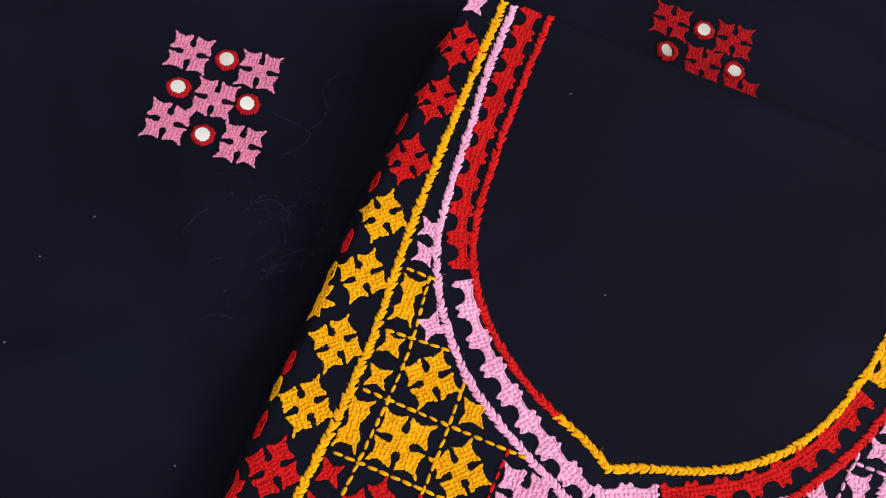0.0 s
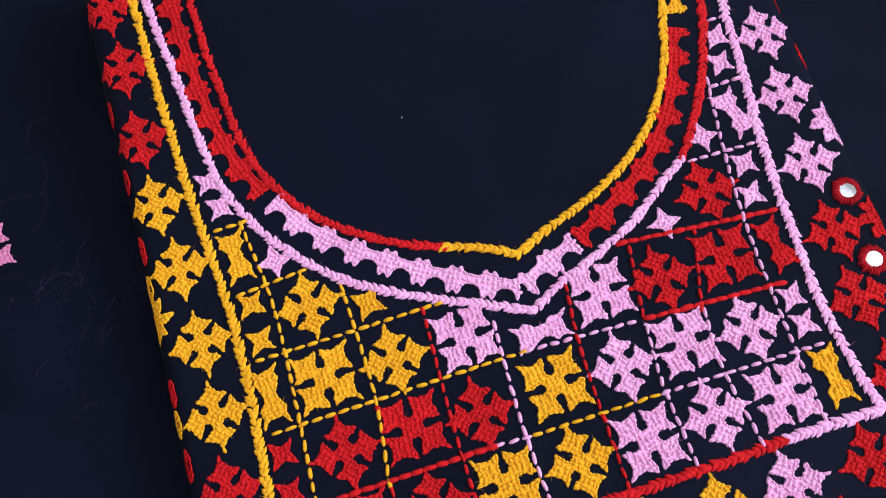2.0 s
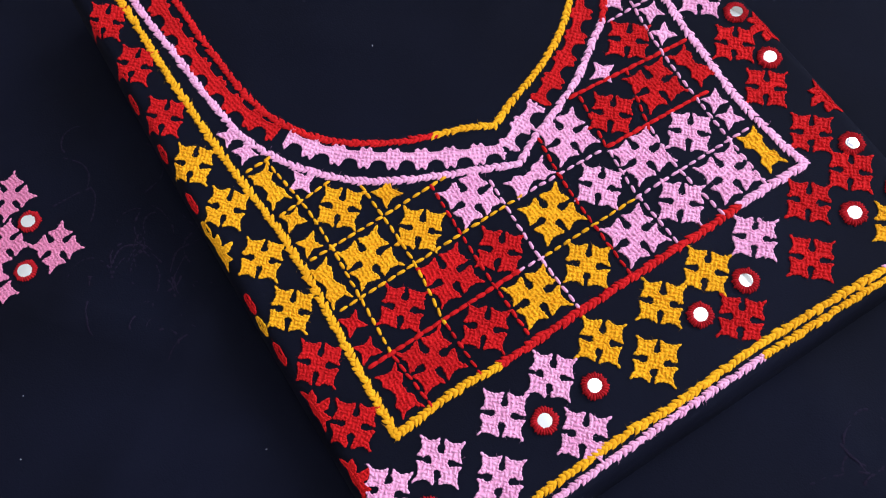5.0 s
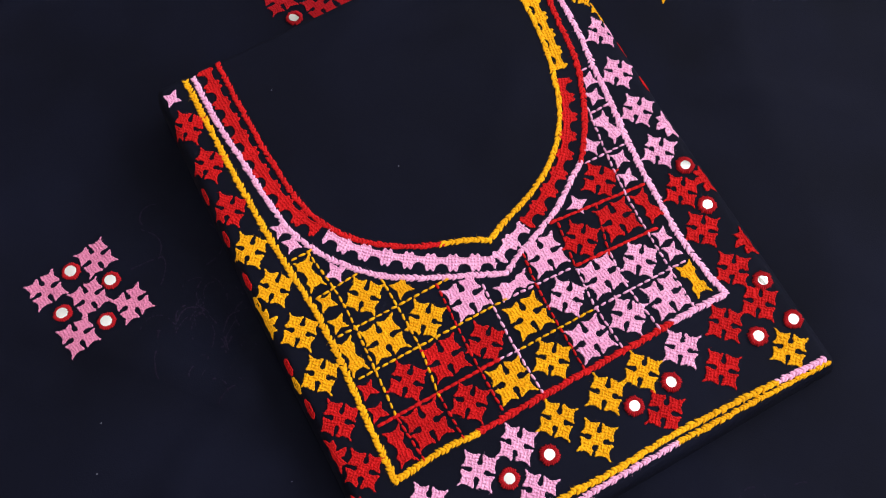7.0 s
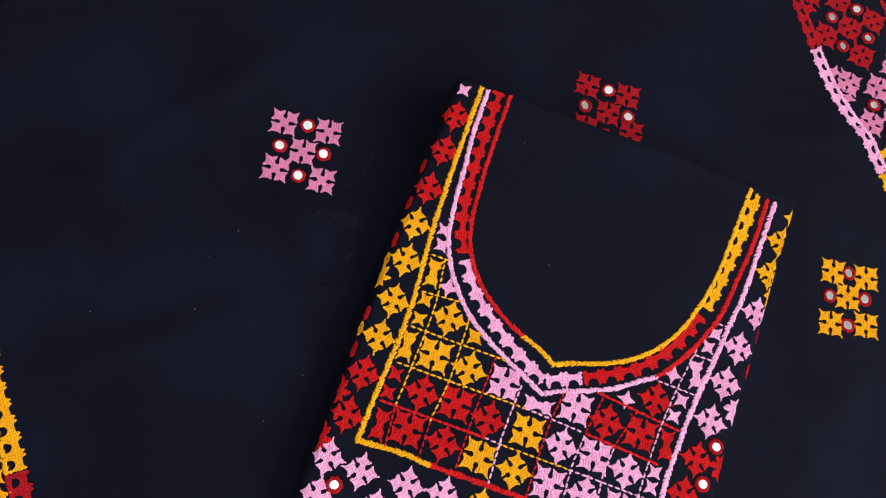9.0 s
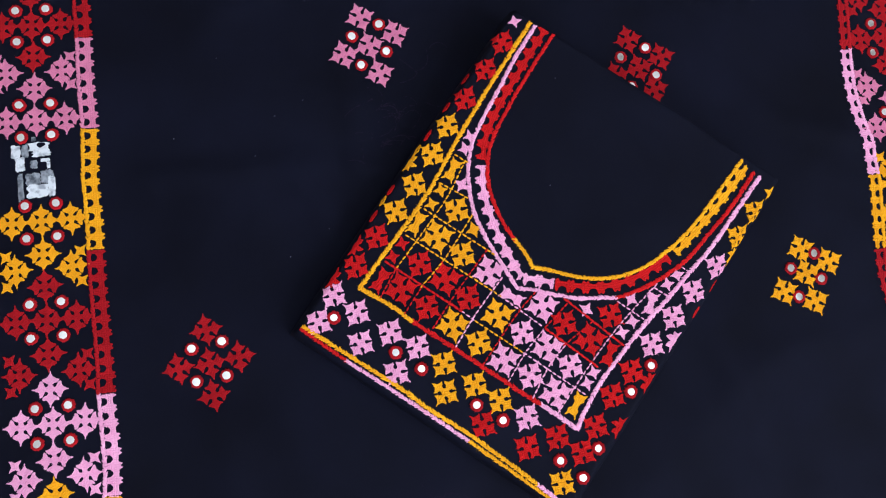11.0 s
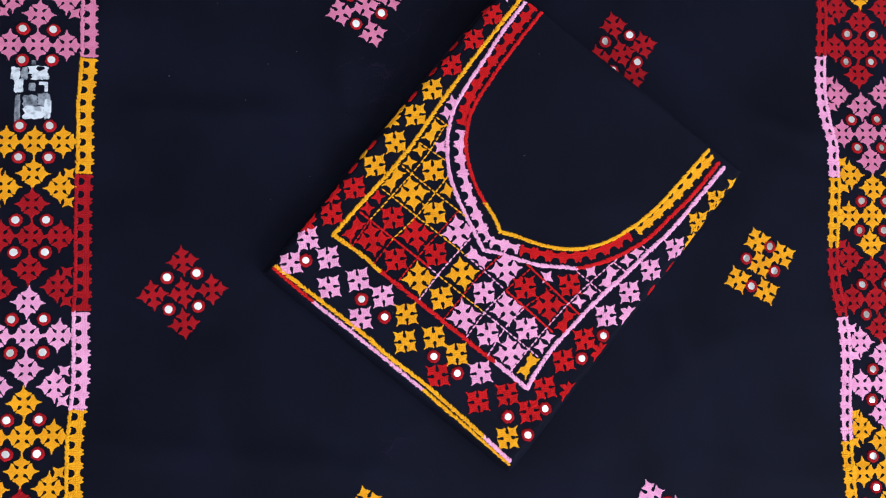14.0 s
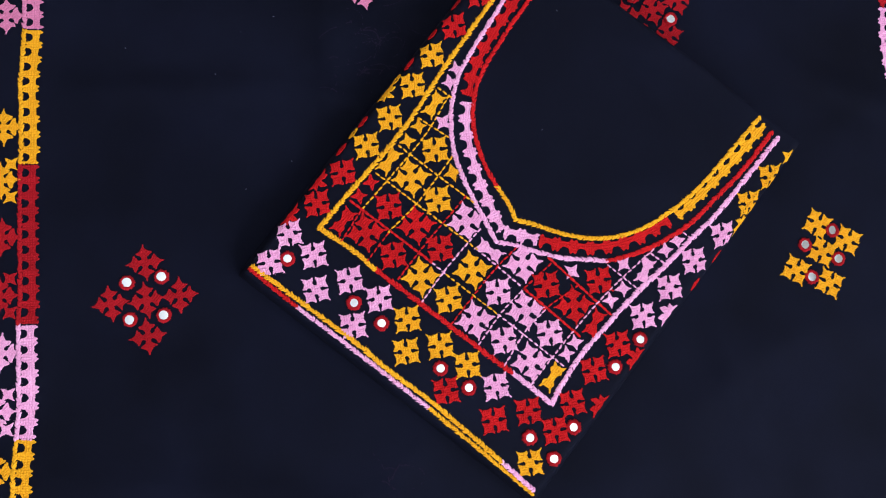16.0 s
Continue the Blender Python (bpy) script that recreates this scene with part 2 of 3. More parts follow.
def inside(x, y, poly):
    hit = False
    for k in range(len(poly)):
        (x0, y0), (x1, y1) = poly[k - 1], poly[k]
        if (y0 > y) != (y1 > y) and x < (x1 - x0) * (y - y0) / (y1 - y0) + x0:
            hit = not hit
    return hit


def gap(x, y, poly):
    """Distance from the point to the outline."""
    best = 9e9
    for k in range(len(poly)):
        ax, ay = poly[k - 1]
        bx, by = poly[k]
        dx, dy = bx - ax, by - ay
        t = max(0, min(1, ((x - ax) * dx + (y - ay) * dy) / (dx * dx + dy * dy + 1e-12)))
        best = min(best, math.hypot(x - ax - t * dx, y - ay - t * dy))
    return best


POINTED = ((0.0, 0.12, 0.15), (0.3, 0.95, 0.9), (0.75, 1.0, 0.9), (1.0, 0.35, 0.1))
SHORT = ((0.0, 0.45, 0.1), (0.28, 1.0, 0.9), (0.72, 1.0, 0.9), (1.0, 0.4, 0.1))


def thread(pts, faces, ax, ay, bx, by, wide, high, base, at=None, shape=SHORT):
    """One visible strand of thread from a to b, as a low rounded ridge, in mm."""
    dx, dy = bx - ax, by - ay
    n = math.hypot(dx, dy) or 1.0
    sx, sy = -dy / n * wide / 2, dx / n * wide / 2
    first = len(pts)
    for t, w, h in shape:
        for c, z in ((-1.0, 0.0), (-0.5, 0.87), (0.5, 0.87), (1.0, 0.0)):
            x, y, zz = ax + dx * t + sx * w * c, ay + dy * t + sy * w * c, base * h + high * h * z
            pts.append((x, y, zz) if at is None else at(x, y, zz))
    for r in range(3):
        for k in range(3):
            i = first + r * 4 + k
            faces.append((i, i + 4, i + 5, i + 1))


HAIR = ((0.0, 1.0, 0.4), (0.35, 0.9, 1.0), (0.7, 0.7, 0.9), (1.0, 0.4, 0.5))


def fuzz(pts, faces, x, y, rng, at=None):
    """A loose hair of cotton that stands off the stitches."""
    a, n = rng.uniform(0, 6.283), rng.uniform(0.8, 2.3)
    thread(pts, faces, x, y, x + n * math.cos(a), y + n * math.sin(a), rng.uniform(0.04, 0.085), 0.04, rng.uniform(0.4, 1.3), at, HAIR)


def woven(outline, pitch, rng):
    """A flat figure in mm, points (x, y, height) and faces: a ground of thread with strands interlaced over it and stitches round its edge."""
    fine = []
    for k in range(len(outline)):
        (x0, y0), (x1, y1) = outline[k], outline[(k + 1) % len(outline)]
        m = max(1, int(math.hypot(x1 - x0, y1 - y0) / 1.0))
        for j in range(m):
            fine.append((x0 + (x1 - x0) * j / m + rng.uniform(-0.12, 0.12), y0 + (y1 - y0) * j / m + rng.uniform(-0.12, 0.12)))
    vo, _, fo, _, _, _ = delaunay_2d_cdt([Vector(p) for p in fine], [], [list(range(len(fine)))], 1, 1e-6)
    pts = [(p.x, p.y, 0.22) for p in vo]
    faces = [tuple(f) for f in fo if len(f) >= 3]
    xs, ys = [p[0] for p in outline], [p[1] for p in outline]
    lean = rng.uniform(-0.12, 0.12)
    ca, sa = math.cos(lean), math.sin(lean)
    reach = max(max(xs), max(ys)) * 1.2
    n = int(reach / pitch) + 1
    for i in range(-n, n + 1):
        for j in range(-n, n + 1):
            u, v = (i + rng.uniform(-0.16, 0.16)) * pitch, (j + rng.uniform(-0.16, 0.16)) * pitch
            x, y = u * ca - v * sa, u * sa + v * ca
            if not inside(x, y, outline) or gap(x, y, outline) < 0.55:
                continue
            a = lean + (0 if (i + j) % 2 else math.pi / 2) + rng.uniform(-0.42, 0.42)
            h = pitch * rng.uniform(0.54, 0.95)
            thread(pts, faces, x - h * math.cos(a), y - h * math.sin(a), x + h * math.cos(a), y + h * math.sin(a),
                   pitch * rng.uniform(0.54, 0.82), rng.uniform(0.6, 1.15), 0.22)
    for k in range(len(outline)):
        (x0, y0), (x1, y1) = outline[k], outline[(k + 1) % len(outline)]
        length = math.hypot(x1 - x0, y1 - y0)
        m = max(1, round(length / 2.0))
        for j in range(m):
            t0, t1 = j / m, (j + 1) / m
            nx, ny = -(y1 - y0) / (length + 1e-9), (x1 - x0) / (length + 1e-9)
            o0, o1 = rng.uniform(-0.1, 0.5), rng.uniform(-0.35, 0.35)
            thread(pts, faces, x0 + (x1 - x0) * t0 + nx * o0, y0 + (y1 - y0) * t0 + ny * o0,
                   x0 + (x1 - x0) * (t1 + 0.14) + nx * o1, y0 + (y1 - y0) * (t1 + 0.14) + ny * o1, rng.uniform(0.85, 1.2), rng.uniform(0.55, 0.9), 0.2)
        for _ in range(round(length / 4.0 + rng.uniform(-0.4, 0.4))):
            t = rng.random()
            fuzz(pts, faces, x0 + (x1 - x0) * t, y0 + (y1 - y0) * t, rng)
    return pts, faces


def put_flat(flat, faces, cx, cy, turn, where, name, material):
    """Lays a flat figure on a cloth; where(x, y) gives the cloth's point in mm."""
    c, s = math.cos(radians(turn)), math.sin(radians(turn))
    verts = []
    for x, y, z in flat:
        px, py, pz = where(cx + x * c - y * s, cy + x * s + y * c)
        verts.append((px * MM, py * MM, (pz + z) * MM))
    return mesh_of(name, verts, faces, material)


EDGE = -238.0      # where the spread cloth's far edge turns under


def on_lower(x, y):
    p = Vector((x, y)) - Vector((269, 450))
    over = EDGE - p.dot(DU)
    if over <= 0:
        return x, y, lower(x, y)
    q = Vector((x, y)) + DU * (over - min(1.5, over))
    return q.x, q.y, lower(q.x, q.y) - max(0.0, over - 1.0)


RNG = random.Random(11)
KINDS = {}


def figure(kind, size, variants=7):
    """A few variants of each figure, at its size in mm."""
    key = (kind, size)
    if key not in KINDS:
        made = []
        for _ in range(variants):
            o = {"cross": motif_outline, "full": full_outline, "star": star_outline, "glass": glass_outline, "half": half_outline, "oval": oval_outline}[kind](RNG)
            o = [(x * size / 2, y * size / 2) for x, y in o]
            made.append(woven(o, 1.85, RNG))
        KINDS[key] = made
    return RNG.choice(KINDS[key])


NAMES = {"cross": "embroidered_cross", "full": "embroidered_cross", "star": "embroidered_star", "glass": "embroidered_bar", "half": "embroidered_half_cross", "oval": "embroidered_oval"}


def stitch_figure(parent, where, kind, size, hue, x, y, turn=0.0):
    flat, faces = figure(kind, size)
    me = put_flat(flat, faces, x, y, turn + RNG.uniform(-3, 3) + 90 * RNG.randrange(4 if kind in ("cross", "full", "star") else 1), where, NAMES[kind], THREAD[hue])
    return part(NAMES[kind], me, parent, HUE[hue] + " interlaced cotton thread")


# ---- stitched lines ----
def smooth_path(points, step):
    """Points every step mm along a smooth curve through the given ones."""
    p = [Vector(q) for q in points]
    p = [2 * p[0] - p[1]] + p + [2 * p[-1] - p[-2]]
    dense = []
    for k in range(1, len(p) - 2):
        a, b, c, d = p[k - 1:k + 3]
        m = max(4, int((c - b).length / 0.8))
        for j in range(m):
            t = j / m
            dense.append(0.5 * (2 * b + (c - a) * t + (2 * a - 5 * b + 4 * c - d) * t * t + (3 * b - a - 3 * c + d) * t ** 3))
    dense.append(p[-2])
    out, carry = [], 0.0
    for a, b in zip(dense, dense[1:]):
        span = (b - a).length
        while carry <= span and span > 0:
            q = a + (b - a) * (carry / span)
            out.append((q, (b - a).normalized()))
            carry += step
        carry -= span
    return out


TAPER = ((0.0, 0.25, 0.0), (0.18, 0.85, 0.75), (0.5, 1.0, 1.0), (0.82, 0.8, 0.75), (1.0, 0.2, 0.0))
BLUNT = ((0.0, 0.4, 0.05), (0.18, 0.9, 0.8), (0.5, 1.0, 1.0), (0.82, 0.9, 0.8), (1.0, 0.35, 0.05))


def strand(verts, faces, where, a, b, wide, high, base=0.3, rings=TAPER):
    """One stitch: a plump tapered strand from a to b (mm on the cloth)."""
    d = b - a
    if d.length < 1e-6:
        return
    side = Vector((-d.y, d.x)).normalized()
    first = len(verts)
    for t, w, h in rings:
        c = a + d * t
        for k in range(5):
            ang = math.pi * k / 4
            q = c + side * (wide / 2 * w * math.cos(ang))
            px, py, pz = where(q.x, q.y)
            verts.append((px * MM, py * MM, (pz + base * h + high * h * math.sin(ang)) * MM))
    for r in range(len(rings) - 1):
        for k in range(4):
            i = first + r * 5 + k
            faces.append((i, i + 5, i + 6, i + 1))


def plait(parent, where, points, hue, width=4.4, pitch=2.3, name="plaited_stitch_line"):
    """A line of overlapping slanted stitches, left and right by turns."""
    verts, faces = [], []

    def lift(x, y, z):
        px, py, pz = where(x, y)
        return px * MM, py * MM, (pz + z) * MM

    for q, d in smooth_path(points, pitch):
        side = Vector((-d.y, d.x))
        for s in (1, -1):
            j = RNG.uniform(-0.45, 0.45)
            a = q + side * (s * width * (0.50 + RNG.uniform(-0.14, 0.18))) - d * (pitch * 0.5 + j * 1.7)
            b = q - side * (s * width * (0.2 + RNG.uniform(-0.16, 0.16))) + d * (pitch * 0.95 + RNG.uniform(-0.8, 0.7))
            thread(verts, faces, a.x, a.y, b.x, b.y, pitch * RNG.uniform(0.72, 1.0), 0.7 + RNG.uniform(-0.2, 0.25), RNG.uniform(0.3, 0.6), lift, POINTED)
            if RNG.random() < 0.35:
                fuzz(verts, faces, a.x, a.y, RNG, lift)
    return part(name, mesh_of(name, verts, faces, THREAD[hue]), parent, HUE[hue] + " plaited stitches")


def running(parent, where, points, hue, dash=4.1, space=0.95, wide=1.5, name="running_stitch_line"):
    verts, faces = [], []
    for q, d in smooth_path(points, dash + space):
        w = RNG.uniform(-0.35, 0.35)
        side = Vector((-d.y, d.x))
        strand(verts, faces, where, q + side * w, q + d * (dash + RNG.uniform(-0.5, 0.4)) - side * w, wide * RNG.uniform(0.85, 1.15), 1.0, 0.2, BLUNT)
    return part(name, mesh_of(name, verts, faces, THREAD[hue]), parent, HUE[hue] + " running stitches")


def ladder(parent, where, points, hue, width=10.0, unit=13.0, flip=1, name="scalloped_stitch_band"):
    """A band of interlacing with horned nodes on both sides and round bites along one of them."""
    per = 28
    path = smooth_path(points, unit / per)
    if len(path) < per // 2:
        return None
    length = len(path) - 1
    top, low = [], []
    for k in range(length + 1):
        g = abs((k % per) / per - 0.5) * 2          # 1 at a node, 0 halfway
        bite = math.sqrt(max(0.0, 1 - (g / 0.68) ** 2))
        dip = math.sqrt(max(0.0, 1 - (g / 0.95) ** 2))
        up = 0.20 + 0.10 * (1 - dip) + 0.21 * math.exp(-((g - 0.74) / 0.12) ** 2) + RNG.uniform(-0.02, 0.02)
        dn = -0.43 - 0.10 * math.exp(-((g - 0.74) / 0.10) ** 2) + 0.07 * math.exp(-((g - 1) / 0.12) ** 2) + 0.36 * bite + RNG.uniform(-0.02, 0.02)
        if k < 2 or k > length - 2:
            up, dn = up * 0.9, dn * 0.9
        top.append(up * flip)
        low.append(dn * flip)
    verts, faces, cols = [], [], 4
    step = unit / per

    def at(x, y, z):
        k = max(0, min(length, x / step))
        q, d = path[int(k)]
        q = q + d * (x - int(k) * step)
        px, py, pz = where(*(q + Vector((-d.y, d.x)) * y))
        return px * MM, py * MM, (pz + z) * MM

    for k in range(length + 1):
        for c in range(cols + 1):
            verts.append(at(k * step, (low[k] + (top[k] - low[k]) * c / cols) * width, 0.22))
    for k in range(length):
        for c in range(cols):
            i = k * (cols + 1) + c
            faces.append((i, i + 1, i + cols + 2, i + cols + 1))
    pitch = 1.95
    for i in range(int(length * step / pitch) + 1):
        for j in range(-5, 6):
            x, y = (i + 0.5 + RNG.uniform(-0.15, 0.15)) * pitch, (j + RNG.uniform(-0.15, 0.15)) * pitch
            k = min(length, int(x / step))
            lo, hi = sorted((low[k] * width, top[k] * width))
            if not lo + 0.6 < y < hi - 0.6:
                continue
            a = (0 if (i + j) % 2 else math.pi / 2) + RNG.uniform(-0.4, 0.4)
            h = pitch * RNG.uniform(0.52, 0.75)
            thread(verts, faces, x - h * math.cos(a), y - h * math.sin(a), x + h * math.cos(a), y + h * math.sin(a), pitch * RNG.uniform(0.62, 0.85), RNG.uniform(0.6, 1.0), 0.22, at)
    for rim in (top, low):
        for k in range(0, length - 1, 2):
            o = RNG.uniform(-0.25, 0.15) * (1 if rim is top else -1) * flip
            thread(verts, faces, k * step, rim[k] * width + o, (k + 2.3) * step, rim[min(length, k + 2)] * width, RNG.uniform(0.85, 1.2), RNG.uniform(0.55, 0.9), 0.2, at)
    return part(name, mesh_of(name, verts, faces, THREAD[hue]), parent, HUE[hue] + " interlaced scalloped band")


def mirror(parent, where, x, y, glass=3.2, ring=6.0, lean=0.0):
    """A round mirror held by a collar of red buttonhole stitches."""
    mid = Vector(where(x, y))
    ex = (Vector(where(x + 2, y)) - Vector(where(x - 2, y))).normalized()
    ey = (Vector(where(x, y + 2)) - Vector(where(x, y - 2))).normalized()
    ez = ex.cross(ey).normalized()

    def at(gx, gy, gz):
        return tuple((mid + ex * gx + ey * gy + ez * gz) * MM)

    n, per = 26, 5
    m = n * per
    verts, faces = [], []
    tilt = Vector((RNG.gauss(lean, 0.07), RNG.gauss(0, 0.07)))
    teeth = [(RNG.uniform(0.8, 0.95), RNG.uniform(0.94, 1.09), RNG.uniform(0.8, 1.15)) for _ in range(n)]
    for share, z in ((0.0, 0.9), (0.12, 1.35), (0.35, 1.75), (0.65, 1.7), (0.88, 1.2), (1.0, 0.0)):
        for k in range(m):
            a = 2 * math.pi * (k + share * 2.0) / m
            ridge = math.sin(math.pi * ((k % per) + 0.5) / per)
            r0, r1, h = teeth[k // per]
            r = glass * r0 + (ring * (r1 - 0.13 * (1 - ridge)) - glass * r0) * share
            verts.append(at(r * math.cos(a), r * math.sin(a), z * (0.55 + 0.45 * ridge * h)))
    for r in range(5):
        for k in range(m):
            i, j = r * m + k, r * m + (k + 1) % m
            faces.append((i, i + m, j + m, j))
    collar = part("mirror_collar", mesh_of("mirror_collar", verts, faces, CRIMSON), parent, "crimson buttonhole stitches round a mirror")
    gv = [at(0, 0, 1.1)]
    for r, dz in ((0.75, 0.02), (1.0, -0.05)):
        for k in range(24):
            a = math.pi * k / 12
            gx, gy = glass * r * math.cos(a), glass * r * math.sin(a)
            gv.append(at(gx, gy, 1.1 + dz + tilt.x * gx + tilt.y * gy))
    gf = [(0, 1 + k, 1 + (k + 1) % 24) for k in range(24)] + [(1 + k, 25 + k, 25 + (k + 1) % 24, 1 + (k + 1) % 24) for k in range(24)]
    part("mirror", mesh_of("mirror", gv, gf, MIRROR), collar, "small round mirror")
    return collar


# ---- lower cloth, spread out ----
def axis(lo, hi, step):
    n = max(1, round((hi - lo) / step))
    return [lo + (hi - lo) * k / n for k in range(n + 1)]


L0, Q0 = (-344, 61), (269, 450)


def spread_cloth():
    us = [-246, -243, -240] + axis(-233, 900, 8)
    verts, faces = [], []
    q = Vector(Q0)
    vs = axis(-980, 128, 8)
    for u in us:
        for v in vs:
            p = q + DU * u + DN * v
            if v > 112:
                p += DN * (6 * noise2(u, 0, 60, 9.0))
            px, py, pz = on_lower(p.x, p.y)
            verts.append((px * MM, py * MM, pz * MM))
    m = len(vs)
    for i in range(len(us) - 1):
        for j in range(m - 1):
            k = i * m + j
            faces.append((k, k + m, k + m + 1, k + 1))
    ob = new("spread_cloth", mesh_of("spread_cloth", verts, faces, BLACK))
    so = ob.modifiers.new("thickness", "SOLIDIFY")
    so.thickness, so.offset = 0.0008, -1
    return tagged(ob, "black cotton dress cloth with embroidered bands, spread flat", "cloth")


CLOTH = spread_cloth()


def folded_piece():
    """The folded yoke piece: one cushion of cloth with rolled sides."""
    verts, faces = [], []
    xs = [-51, -48, -45, -42, -39, -36, -33, -30, -27, -24, -21, -18] + axis(-12, 240, 6) + [243, 246, 249, 252, 255, 258, 261, 264, 267, 270, 273, 276, 279, 282, 285, 288]
    ys = [-75, -72, -69, -66, -63, -60, -57, -54, -51] + axis(-45, 282, 6) + [285, 288, 291, 294, 297, 300, 303, 306, 309]
    for y in ys:
        for x in xs:
            px, py, pz = upper(x, y)
            verts.append((px * MM, py * MM, pz * MM))
    m = len(xs)
    for i in range(len(ys) - 1):
        for j in range(m - 1):
            k = i * m + j
            faces.append((k, k + 1, k + m + 1, k + m))
    ob = new("folded_yoke_piece", mesh_of("folded_yoke_piece", verts, faces, BLACK_TOP))
    return tagged(ob, "folded black cotton yoke with yellow, pink and red embroidery", "garment")


YOKE = folded_piece()

# ---- yoke: stitched lines ----
for pts, hue, w in (
        (((-3, 288), (-3, 238), (-2.5, 207), (-1.5, 172), (0, 147), (2.2, 119), (2.6, 97), (1.5, 68), (-0.5, 40), (-2.2, 2)), "y", 3.9),
        (((-2, 3), (26, 4.5), (52, 3)), "y", 3.9),
        (((52, 3), (102, 2.5), (153, 1.5), (182, 1.5)), "r", 3.8),
        (((182, 1.5), (201, 1), (220, 0)), "p", 3.9),
        (((219, 0), (217, 20), (216.5, 45), (219, 68), (221.5, 90), (225, 112), (231, 142), (236, 172), (241, 200), (244, 240), (246.5, 280)), "p", 3.9),
        (((20, 291), (20.5, 236), (22, 205), (25, 178), (31, 160), (40, 145), (53, 131.5), (70, 119.5), (88, 111)), "r", 3.3),
        (((88, 111), (103, 105.5), (115, 98.5)), "y", 3.3),
        (((115, 98.5), (128, 104), (150, 111.5), (170, 121.5), (188, 137), (202, 158), (213, 188), (218, 212), (221, 240), (225, 284)), "y", 3.3),
        (((2, 288), (3, 248), (5.5, 222), (8, 190), (12, 164), (20, 145), (30, 129.5), (44, 114), (60, 102.5), (79, 92), (97, 83.5), (113, 75.5)), "p", 3.5),
        (((113, 75.5), (125, 81.5), (145, 89), (164, 97.5), (180, 108), (191.5, 115)), "p", 3.5),
        (((191.5, 115), (211, 141), (227, 176), (233, 207), (238, 240), (240, 280)), "r", 3.5),
        (((-26, -50), (17, -50), (72, -50), (104, -52), (141, -52), (177, -54), (214, -57)), "y", 3.5),
        (((214, -57), (246, -60)), "p", 3.7)):
    plait(YOKE, upper, pts, hue, w)
for pts, hue in ((((-27, -52.5), (0, -54), (21, -54.7)), "r"), (((21, -54.7), (80, -55.3), (146, -57)), "p"), (((146, -57), (200, -59.8), (247, -63)), "y")):
    plait(YOKE, upper, pts, hue, 3.2, 1.9)

for pts, hue, flip in (
        ((((11, 290), (11.5, 252), (13.4, 206), (18.5, 176), (27, 156))), "r", 1),
        (((30, 152), (40, 136), (55, 121), (75, 106), (95, 94), (111, 86)), "p", 1),
        (((113, 86), (124, 91), (137, 96)), "p", 1),
        (((139, 97), (160, 107), (181, 121), (200, 144), (213, 172)), "r", 1),
        (((216, 178), (222, 207), (227, 240), (231, 281)), "y", -1)):
    ladder(YOKE, upper, pts, hue, 11.6, 13.5, flip)

for pts, hue in (
        (((15, 148), (19, 109), (17, 64), (15, 35)), "y"), (((15, 33), (17, 6)), "r"),
        (((46, 110), (46, 66), (42, 34)), "y"), (((42, 32), (42, 6)), "r"),
        (((73, 91), (70, 45), (69, 6)), "r"), (((97, 77), (94, 39), (94, 5)), "p"),
        (((128, 82), (124, 53), (122, 5)), "r"), (((157, 88), (151, 59)), "r"), (((151, 57), (148, 35), (148, 5)), "p"),
        (((184, 87), (174, 58)), "r"), (((174, 56), (171, 34), (173, 5)), "p"),
        (((216, 146), (206, 98), (201, 54), (198, 4)), "p"),
        (((4, 147), (17, 147)), "y"), (((6, 118), (36, 120)), "y"), (((7, 91), (78, 90)), "y"), (((6, 63), (103, 62)), "y"),
        (((104, 62), (149, 59)), "p"), (((82, 33), (95, 32)), "p"), (((96, 32), (144, 31)), "y"), (((146, 31), (208, 29)), "p"),
        (((193, 113), (221, 112)), "p"), (((215, 141), (226, 141)), "p"), (((227, 170), (234, 170)), "p")):
    running(YOKE, upper, pts, hue)
for pts in (((3, 34), (80, 33)), ((151, 59), (206, 55)), ((152, 90), (217, 83))):
    running(YOKE, upper, pts, "r", 5.4, -0.7, 2.1)

# ---- yoke: figures in the chequered field ----
SQ, DI, SM, BAR = 21.5, 19.0, 8.8, 21.8
for hue, spots in (("y", ((30.1, 76.6), (110.5, 46.8), (82, 19))), ("r", ((55.7, 49.0), (28.1, 21.2), (190.1, 71.8))), ("p", ((84.7, 74.4), (139.5, 74.4), (162, 46), (135, 17), (187.9, 16.4)))):
    for x, y in spots:
        stitch_figure(YOKE, upper, "cross", SQ, hue, x, y)
for hue, spots in (("y", ((32.1, 105.6), (57, 75), (109.1, 17.8))), ("r", ((30.1, 48.2), (80.9, 45.6), (55.3, 20.0), (163.7, 71.6), (195, 99))), ("p", ((136.5, 45.0), (187, 43), (161.5, 17.6)))):
    for x, y in spots:
        stitch_figure(YOKE, upper, "cross", DI, hue, x, y, 45)
for hue, spots in (("p", ((7, 168), (9, 156), (207, 49), (207, 38), (214, 105), (211, 92), (224, 150), (227, 162), (-16, 281))), ("y", ((11, 113), (11, 98))), ("r", ((8, 55), (7, 41)))):
    for x, y in spots:
        stitch_figure(YOKE, upper, "star", SM, hue, x, y)
for hue, spots in (("p", ((24, 127), (174, 92), (203, 121))), ("y", ((263, 272),))):
    for x, y in spots:
        stitch_figure(YOKE, upper, "star", 9.6, hue, x, y, 45)
stitch_figure(YOKE, upper, "star", 10.4, "y", 54, 99, 5)
